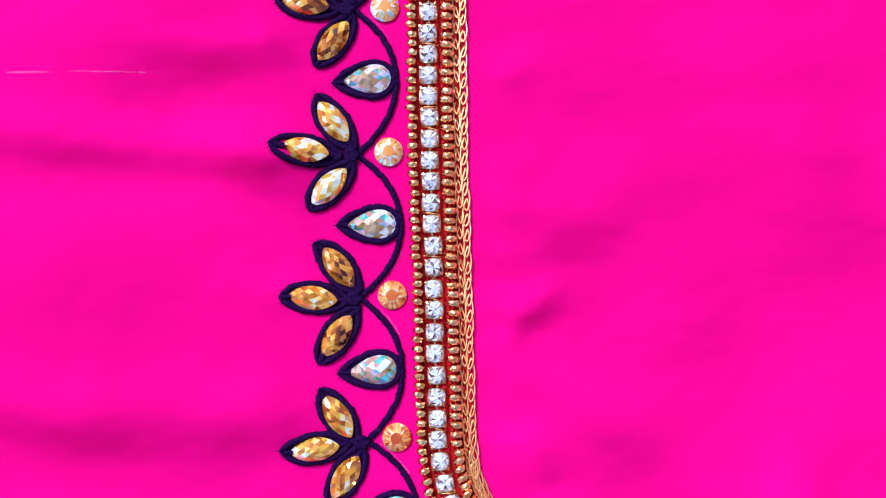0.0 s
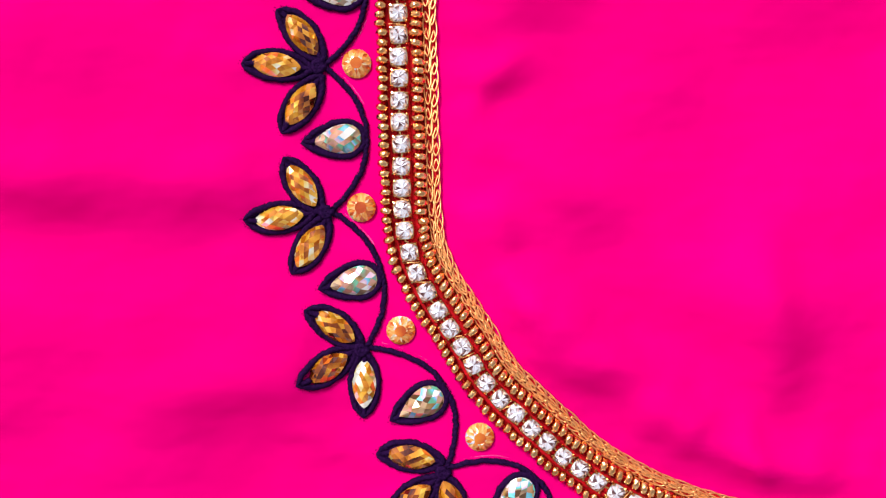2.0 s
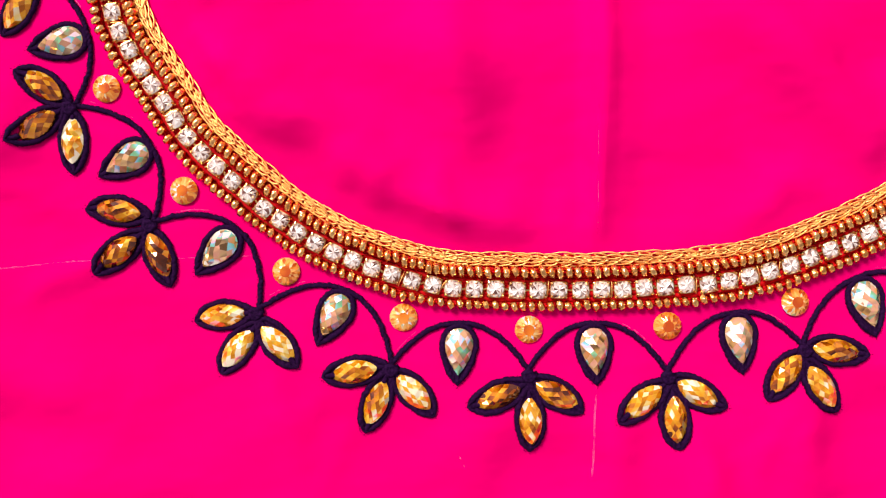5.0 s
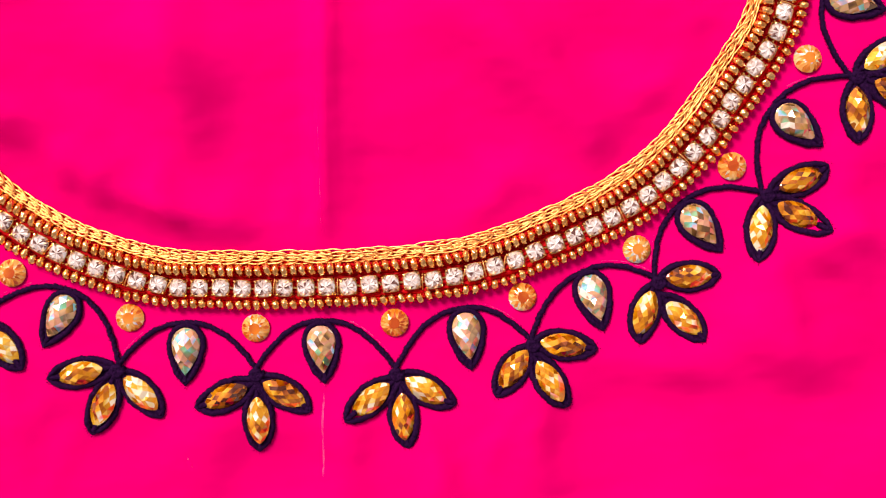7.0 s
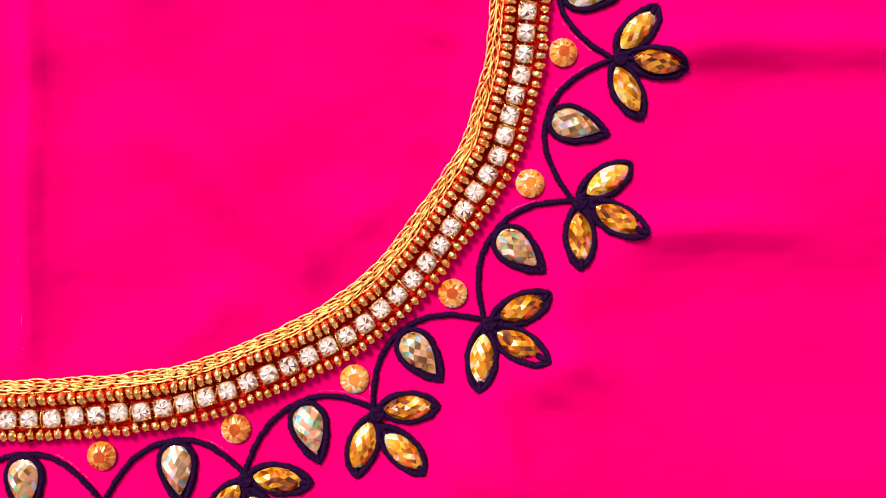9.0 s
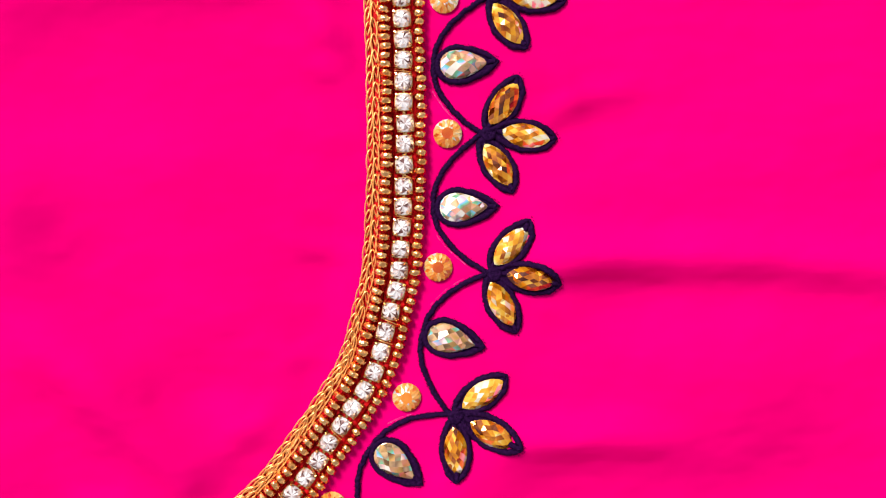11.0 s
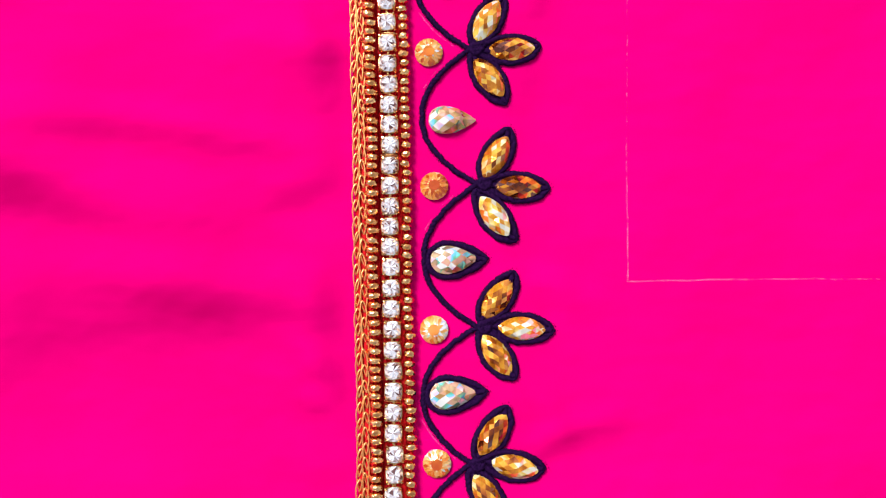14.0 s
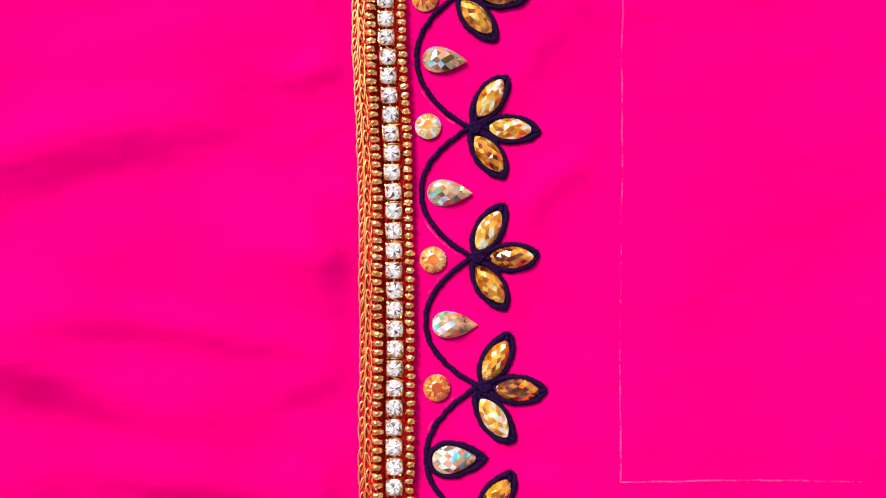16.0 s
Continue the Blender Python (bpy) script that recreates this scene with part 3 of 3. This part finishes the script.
def build_cup():
    """A square gilt claw setting."""
    t = np.arange(16) * 2 * math.pi / 16 + math.pi / 16
    sq = np.c_[np.sign(np.cos(t)) * np.abs(np.cos(t)) ** 0.55, np.sign(np.sin(t)) * np.abs(np.sin(t)) ** 0.55]
    verts, faces = [], []
    for r, z in ((0.00148, 0.0), (0.00168, 0.0005), (0.00172, 0.0011), (0.00158, 0.00112), (0.00148, 0.0008)):
        verts += [(x * r, y * r, z) for x, y in sq]
    for k in range(4):
        faces += [(k * 16 + i, k * 16 + (i + 1) % 16, (k + 1) * 16 + (i + 1) % 16, (k + 1) * 16 + i) for i in range(16)]
    faces += [tuple(range(64, 80)), tuple(reversed(range(16)))]
    pieces = [(verts, faces)]
    for a in range(4):
        c, s = math.cos(math.pi / 4 + a * math.pi / 2), math.sin(math.pi / 4 + a * math.pi / 2)
        claw = np.array([(c * r, s * r, z) for r, z in ((0.00208, 0.0007), (0.00212, 0.0012), (0.00196, 0.00155), (0.00168, 0.00168))])
        pieces.append(tube(claw, np.array([0.00030, 0.00028, 0.00026, 0.00018]), 6))
    bar = np.array([(-0.0021, 0, 0.00045), (0, 0, 0.00045), (0.0021, 0, 0.00045)])
    pieces.append(tube(bar, 0.00032, 6))
    return mesh_of("cup", *joined(pieces), GILT, False)


def build_crystal(seed):
    """A square cushion of clear glass cut as a star: wedges round the middle, tilted one way and the other."""
    rng = random.Random(seed)
    count = 16
    t = (np.arange(count) + 0.5) * 2 * math.pi / count
    cushion = 0.00160 * np.c_[np.sign(np.cos(t)) * np.abs(np.cos(t)) ** 0.72, np.sign(np.sin(t)) * np.abs(np.sin(t)) ** 0.72]
    rim = [(x, y, 0.00112) for x, y in cushion]
    mid = [(x * 0.66, y * 0.66, (0.00172 if i % 2 else 0.00150) + rng.uniform(-0.00003, 0.00003)) for i, (x, y) in enumerate(cushion)]
    top = (rng.uniform(-0.0001, 0.0001), rng.uniform(-0.0001, 0.0001), 0.00176)
    verts, faces = [], []
    for i in range(count):
        j = (i + 1) % count
        foot = [(p[0] * 0.95, p[1] * 0.95, 0.0008) for p in (rim[i], rim[j])]
        for pts in ((top, mid[i], mid[j]), (mid[i], rim[i], mid[j]), (rim[i], rim[j], mid[j]), (foot[0], foot[1], rim[j], rim[i])):
            faces.append(tuple(range(len(verts), len(verts) + len(pts))))
            verts.extend(pts)
    return mesh_of("crystal", verts, faces, CRYSTAL)


def build_bead(seed, long, wide):
    """A thin cut metal bead: a few flat facets that wind round its belly, its hole along x."""
    rng = random.Random(seed)
    sides = 7
    rows = [(-0.42, 0.34, 0.0), (-0.50, 0.60, 0.1), (-0.22, 1.0, 0.25), (0.22, 1.0, 0.65), (0.50, 0.60, 0.8), (0.42, 0.34, 0.9)]
    verts, faces = [], []
    shift = rng.uniform(0, 1)
    dents = [rng.uniform(0.86, 1.06) for _ in range(sides)]
    for u, r, twist in rows:
        for i in range(sides):
            a = (i + shift + twist) * 2 * math.pi / sides
            q = r * wide / 2 * dents[i] * rng.uniform(0.96, 1.04)
            verts.append((u * long * rng.uniform(0.92, 1.08), q * math.cos(a), q * math.sin(a)))
    for k in range(len(rows) - 1):
        faces += [(k * sides + i, (k + 1) * sides + i, (k + 1) * sides + (i + 1) % sides, k * sides + (i + 1) % sides) for i in range(sides)]
    faces += [tuple(range(sides)), tuple(reversed(range((len(rows) - 1) * sides, len(rows) * sides)))]
    return mesh_of("bead", verts, faces, BEAD, True)


def build_link(seed, wide):
    """One long loop of gold chain stitch along x, drawn to a point where it comes out of the loop before."""
    rng = random.Random(seed)
    t = np.arange(20) * 2 * math.pi / 20
    x = 0.00265 * np.cos(t)
    y = wide * np.sin(t) * np.abs(np.sin(t)) ** 0.55 * (1 + 0.3 * np.cos(t)) * rng.uniform(0.85, 1.15)
    z = 0.00034 + 0.00022 * np.cos(t + rng.uniform(-0.3, 0.3)) + 0.0001 * np.sin(2 * t)
    return mesh_of("chain_loop", *tube(np.c_[x, y, z], 0.00016, 6, True), ZARI, True)


def build_couching():
    """A gold stitch over the bar between two cups, across the chain."""
    t = np.linspace(-1, 1, 9)
    return mesh_of("couching_stitch", *tube(np.c_[0.0003 * t, 0.0015 * t, 0.00070 - 0.0005 * t ** 4], 0.00012, 5), ZARI, True)


CUP, COUCHING = build_cup(), build_couching()
CRYSTALS = [build_crystal(s) for s in range(6)]
OUTER_BEADS = [build_bead(10 + s, 0.00142, 0.00232) for s in range(8)]
INNER_BEADS = [build_bead(30 + s, 0.00142, 0.00272) for s in range(8)]
LINKS = [build_link(50 + s, 0.00060) for s in range(6)]
PITCH = 0.0040
# how the cups drift along the line, in pitches, against metres run
DRIFT = [(0.0, 0.55), (0.060, 0.61), (0.118, 0.81), (0.150, 1.00), (0.193, 1.17), (0.243, 1.58), (0.280, 1.83), (0.318, 1.92), (0.368, 1.96), (0.407, 1.84), (0.458, 1.65), (0.507, 1.83)]


def holder(name, label, category, group="", at=(0, 0, 0), turn=0.0):
    e = new(name)
    e.empty_display_size = 0.002
    e.matrix_basis = pose(*at, 0, 0, turn)
    return tagged(e, label, category, group)


def crystal_chain():
    e = holder("rhinestone_chain", "chain of clear square-set rhinestones in gilt cups", "rhinestone trim", at=(*NECK_LINE[0], 0))
    base = e.matrix_basis.inverted()
    rng = random.Random(3)
    run, drift = zip(*DRIFT)
    for k in range(0, int(NECK_LONG / PITCH) - 2):
        s = PITCH * (k + np.interp(PITCH * (k + 1), run, drift))
        x, y, a = on_neck(s, rng.uniform(-0.0001, 0.0001))
        cup = part("cup", CUP, e, base @ pose(x, y, high(x, y) + 0.0002, rng.uniform(-4, 4), rng.uniform(-4, 4), math.degrees(a) + rng.uniform(-5, 5)))
        part("crystal", CRYSTALS[rng.randrange(6)], cup, pose(0, 0, 0, 0, 0, rng.choice((0, 90, 180, 270)) + rng.uniform(-15, 15)), "clear faceted glass")
        if rng.random() < 0.3:
            part("couching_stitch", COUCHING, e, base @ pose(*on_neck(s + PITCH / 2, rng.uniform(-0.0004, 0.0004))[:2], high(x, y) + 0.0003, 0, 0, math.degrees(a) + rng.uniform(-14, 14)), "gold thread stitch")


def bead_row(label, meshes, side, pitch, seed, wide):
    e = holder("bead_row", label, "beads", "beaded border", (*NECK_LINE[0], 0))
    base = e.matrix_basis.inverted()
    rng = random.Random(seed)
    s = 0.001
    while s < NECK_LONG - 0.002:
        x, y, a = on_neck(s, side + rng.uniform(-0.00018, 0.00018))
        part("bead", meshes[rng.randrange(8)], e, base @ pose(x, y, high(x, y) + 0.0002 + wide * 0.47, rng.uniform(0, 360), rng.uniform(-6, 6), math.degrees(a) + (18 if 0.11 < s < 0.26 else -7) + rng.uniform(-10, 10)))
        s += pitch * rng.uniform(0.93, 1.07)
    t = np.arange(0.001, NECK_LONG - 0.002, 0.0015)
    q = np.array([on_neck(v, side)[:2] for v in t])
    thread = np.c_[q, cloth_height(q[:, 0], q[:, 1]) + 0.0002 + wide * 0.45] - np.array((*NECK_LINE[0], 0))
    part("stringing_thread", mesh_of("stringing_thread", *tube(thread, 0.00022, 5), RED, True), e, None, "thin crimson thread")


def loop_row(side, seed, start, stop, lift):
    e = holder("chain_stitch_row", "row of glossy gold zari thread loops edging the neckline", "embroidery", "gold edging", (*NECK_LINE[0], 0))
    base = e.matrix_basis.inverted()
    rng = random.Random(seed)
    s = 0.001 + start
    while s < min(stop, NECK_LONG - 0.003):
        x, y, a = on_neck(s, side + rng.uniform(-0.0001, 0.0001))
        part("chain_loop", LINKS[rng.randrange(6)], e, base @ pose(x, y, high(x, y) + lift, rng.uniform(-10, 10), 0, math.degrees(a) + rng.uniform(-2.5, 2.5) + (3 if seed % 2 else -3)))
        s += 0.0030 * rng.uniform(0.94, 1.06)


# ---------------------------------------------------------------- flowers, drops, stems
LEAF_A, LEAF_B, DROP_A, DROP_B = 0.00462, 0.00225, 0.00465, 0.00275
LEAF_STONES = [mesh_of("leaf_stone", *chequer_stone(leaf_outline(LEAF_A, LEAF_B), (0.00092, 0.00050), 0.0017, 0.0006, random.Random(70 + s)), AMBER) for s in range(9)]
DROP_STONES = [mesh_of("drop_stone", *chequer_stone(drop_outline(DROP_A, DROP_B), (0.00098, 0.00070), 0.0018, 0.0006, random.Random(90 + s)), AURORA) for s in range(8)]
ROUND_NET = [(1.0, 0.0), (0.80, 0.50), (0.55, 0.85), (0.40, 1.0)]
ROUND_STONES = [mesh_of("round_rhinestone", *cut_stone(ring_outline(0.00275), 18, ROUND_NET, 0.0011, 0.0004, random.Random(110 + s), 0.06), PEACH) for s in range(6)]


def flower(i):
    x, y = HUBS[i]
    e = holder("embroidered_flower", "three-leaf flower of amber cut-glass stones outlined in dark navy thread", "embroidered flower", "flowers round the neckline", (x, y, high(x, y)))
    rng = random.Random(200 + i)
    for angle, turn, reach in zip(LEAVES[i], TWIST[i], REACH[i]):
        m = pose(0, 0, 0, 0, 0, angle) @ pose(reach / 1000, 0, 0, 0, 0, turn)
        spot = e.matrix_basis @ m.translation
        m.translation.z += high(spot.x, spot.y) - e.matrix_basis.translation.z
        under = ground_under(e.matrix_basis @ m)
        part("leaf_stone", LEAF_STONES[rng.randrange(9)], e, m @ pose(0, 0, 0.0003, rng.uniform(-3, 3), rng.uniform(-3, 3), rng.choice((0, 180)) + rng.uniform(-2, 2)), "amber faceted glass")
        # stitched outline: pointed at the tip, running in to the hub
        o = leaf_outline(1.0, LEAF_B + 0.00036, 0.62, 60)
        inner, outer = min(reach / 1000 - 0.0004, LEAF_A + 0.0020), LEAF_A + rng.uniform(0.0012, 0.0020)
        o[:, 0] = np.where(o[:, 0] > 0, o[:, 0] * outer, o[:, 0] * inner)
        bend = rng.uniform(-0.0007, 0.0007)
        o[:, 1] += bend * np.clip(o[:, 0] / outer, 0, 1) ** 4
        fill = np.array([(LEAF_A - 0.0009, 0.0), (outer - 0.0006, bend * 0.7)])
        root = np.array([(-LEAF_A + 0.0004, 0.0), (-inner, 0.0)])
        cords = joined([packed(o, under, rng), cord(o, 0.00060, rng, True, ground=under, slim=lambda p: 1 - 0.55 * np.clip((p[:, 0] / outer - 0.80) / 0.2, 0, 1)), cord(fill, 0.00062, rng, ground=under), cord(root, 0.00060, rng, ground=under)])
        part("leaf_outline", mesh_of("leaf_outline", *cords, NAVY, True), e, m, "dark navy twisted thread")
    t = np.linspace(0, 4.2 * math.pi, 60)
    knot = np.c_[(0.0002 + 0.0010 * t / t[-1]) * np.cos(t), (0.0002 + 0.0010 * t / t[-1]) * np.sin(t)]
    part("knot", mesh_of("knot", *cord(knot, 0.00062, rng, False, 2.0, 0.0003), NAVY, True), e, None, "packed navy thread")


def drop(i):
    x, y, angle = DROPS[i]
    rng = random.Random(300 + i)
    bare = i in BARE
    label = "iridescent drop-shaped cut-glass stone glued on bare cloth" if bare else "iridescent drop-shaped cut-glass stone outlined in navy thread"
    e = holder("drop_motif", label, "glass stone", "drops under the scallops", (x, y, high(x, y)), angle)
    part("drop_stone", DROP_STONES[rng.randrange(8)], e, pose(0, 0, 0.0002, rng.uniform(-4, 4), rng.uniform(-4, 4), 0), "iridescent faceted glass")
    if not bare:
        o = drop_outline(DROP_A + 0.0012, DROP_B + 0.00052, 60)
        o[:, 0] += 0.0007
        fill = np.array([(DROP_A - 0.0006, 0.0), (DROP_A + 0.0013, rng.uniform(-0.0002, 0.0002))])
        under = ground_under(e.matrix_basis)
        cords = joined([packed(o, under, rng), cord(o, 0.00060, rng, True, ground=under, slim=lambda p: 1 - 0.5 * np.clip((p[:, 0] / DROP_A - 1.05) / 0.35, 0, 1)), cord(fill, 0.00062, rng, ground=under)])
        part("drop_outline", mesh_of("drop_outline", *cords, NAVY, True), e, None, "dark navy twisted thread")


def stem_line(i):
    """The middle and the line of a scallop from one flower to the next, bowed towards the neckline."""
    a, b = np.array(HUBS[i]), np.array(HUBS[i + 1])
    near = [np.array(ROUNDS[min(max(k - 1, 0), 20)]) for k in (i, i + 1)]
    a, b = [h + 0.0011 * (r - h) / np.hypot(*(r - h)) if 0 < k < 22 else h for h, r, k in zip((a, b), near, (i, i + 1))]
    d = b - a
    n = np.array((-d[1], d[0])) / np.hypot(*d)
    top = np.array(DROPS[i][:2]) - (DROP_A + (0.00098 if i < 15 else 0.00125)) * np.array((math.cos(radians(DROPS[i][2])), math.sin(radians(DROPS[i][2]))))
    mid = (a + b) / 2
    sag = (top - mid) @ n
    lean = 0.35 * ((top - mid) @ d) / (d @ d)
    u = np.linspace(-1, 1, 50)
    bow = 1 - np.abs(u) ** 2.2
    return mid, d * (u / 2 + lean * bow)[:, None] + n * (sag * bow)[:, None]


def stem(i):
    mid, line = stem_line(i)
    ob = new("scalloped_stem", mesh_of("scalloped_stem", *cord(line, 0.00055, random.Random(400 + i), ground=ground_under(pose(*mid, high(*mid))), ply=0.30), NAVY, True))
    ob.matrix_basis = pose(*mid, high(*mid))
    tagged(ob, "curved stem stitched in dark navy twisted thread", "embroidery", "scallops round the neckline")


def round_stone(i):
    x, y = ROUNDS[i]
    rng = random.Random(500 + i)
    ob = new("round_rhinestone", ROUND_STONES[rng.randrange(6)])
    ob.matrix_basis = pose(x, y, high(x, y) + 0.0001, rng.uniform(-3, 3), rng.uniform(-3, 3), rng.uniform(0, 360))
    tagged(ob, "round flat-backed peach champagne rhinestone beside the bead row", "rhinestone", "round stones")


for i in range(len(HUBS)):
    flower(i)
for i in range(len(DROPS)):
    drop(i)
    stem(i)
for i in range(len(ROUNDS)):
    round_stone(i)

# ---------------------------------------------------------------- chalk marks
chalk_line([(0.2490, 0.1600), (0.2474, 0.1042), (0.2463, 0.0615), (0.2459, 0.0391)])
chalk_line([(0.2459, 0.0391), (0.2788, 0.0391), (0.2950, 0.0387)])
chalk_line([(0.1056, -0.1070), (0.1052, -0.1260)], 0.0002)
chalk_line([(0.1053, -0.0530), (0.1055, -0.0780)], 0.00006)
chalk_line([(-0.0281, -0.0869), (0.0026, -0.0838), (0.0376, -0.0825)], 0.00012)
chalk_line([(-0.0744, 0.0414), (-0.0442, 0.0418)], 0.00014)
# two small white specks on the cloth, drawn as very short strokes
chalk_line([(0.0789, -0.1216), (0.0792, -0.1222)], 0.0001)
chalk_line([(0.0797, -0.1230), (0.0799, -0.1238)], 0.0001)
# remains of the traced pattern beside the stems
for i in range(1, 21):
    rng = random.Random(600 + i)
    a, line = stem_line(i)
    k = rng.choice((0, 30))
    way = np.gradient(line, axis=0)
    side = np.c_[-way[:, 1], way[:, 0]] / np.hypot(*way.T)[:, None]
    piece = (line + a + side * rng.uniform(0.0008, 0.0011))[k + 3:k + 3 + rng.randrange(10, 16)]
    chalk_line(piece, 0.00011)

# ---------------------------------------------------------------- beaded border, piece by piece
crystal_chain()
bead_row("row of small copper gold metal beads outside the rhinestone chain", OUTER_BEADS, -0.00316, 0.00174, 5, 0.00225)
bead_row("row of larger copper gold metal beads inside the rhinestone chain", INNER_BEADS, 0.00345, 0.00176, 6, 0.00255)
for side, seed, start, stop, lift in ((0.00530, 7, 0.0, 1.0, 0.0003), (0.00658, 8, 0.0014, 1.0, 0.0003), (0.00594, 9, 0.112, 0.352, 0.0005)):
    loop_row(side, seed, start, stop, lift)
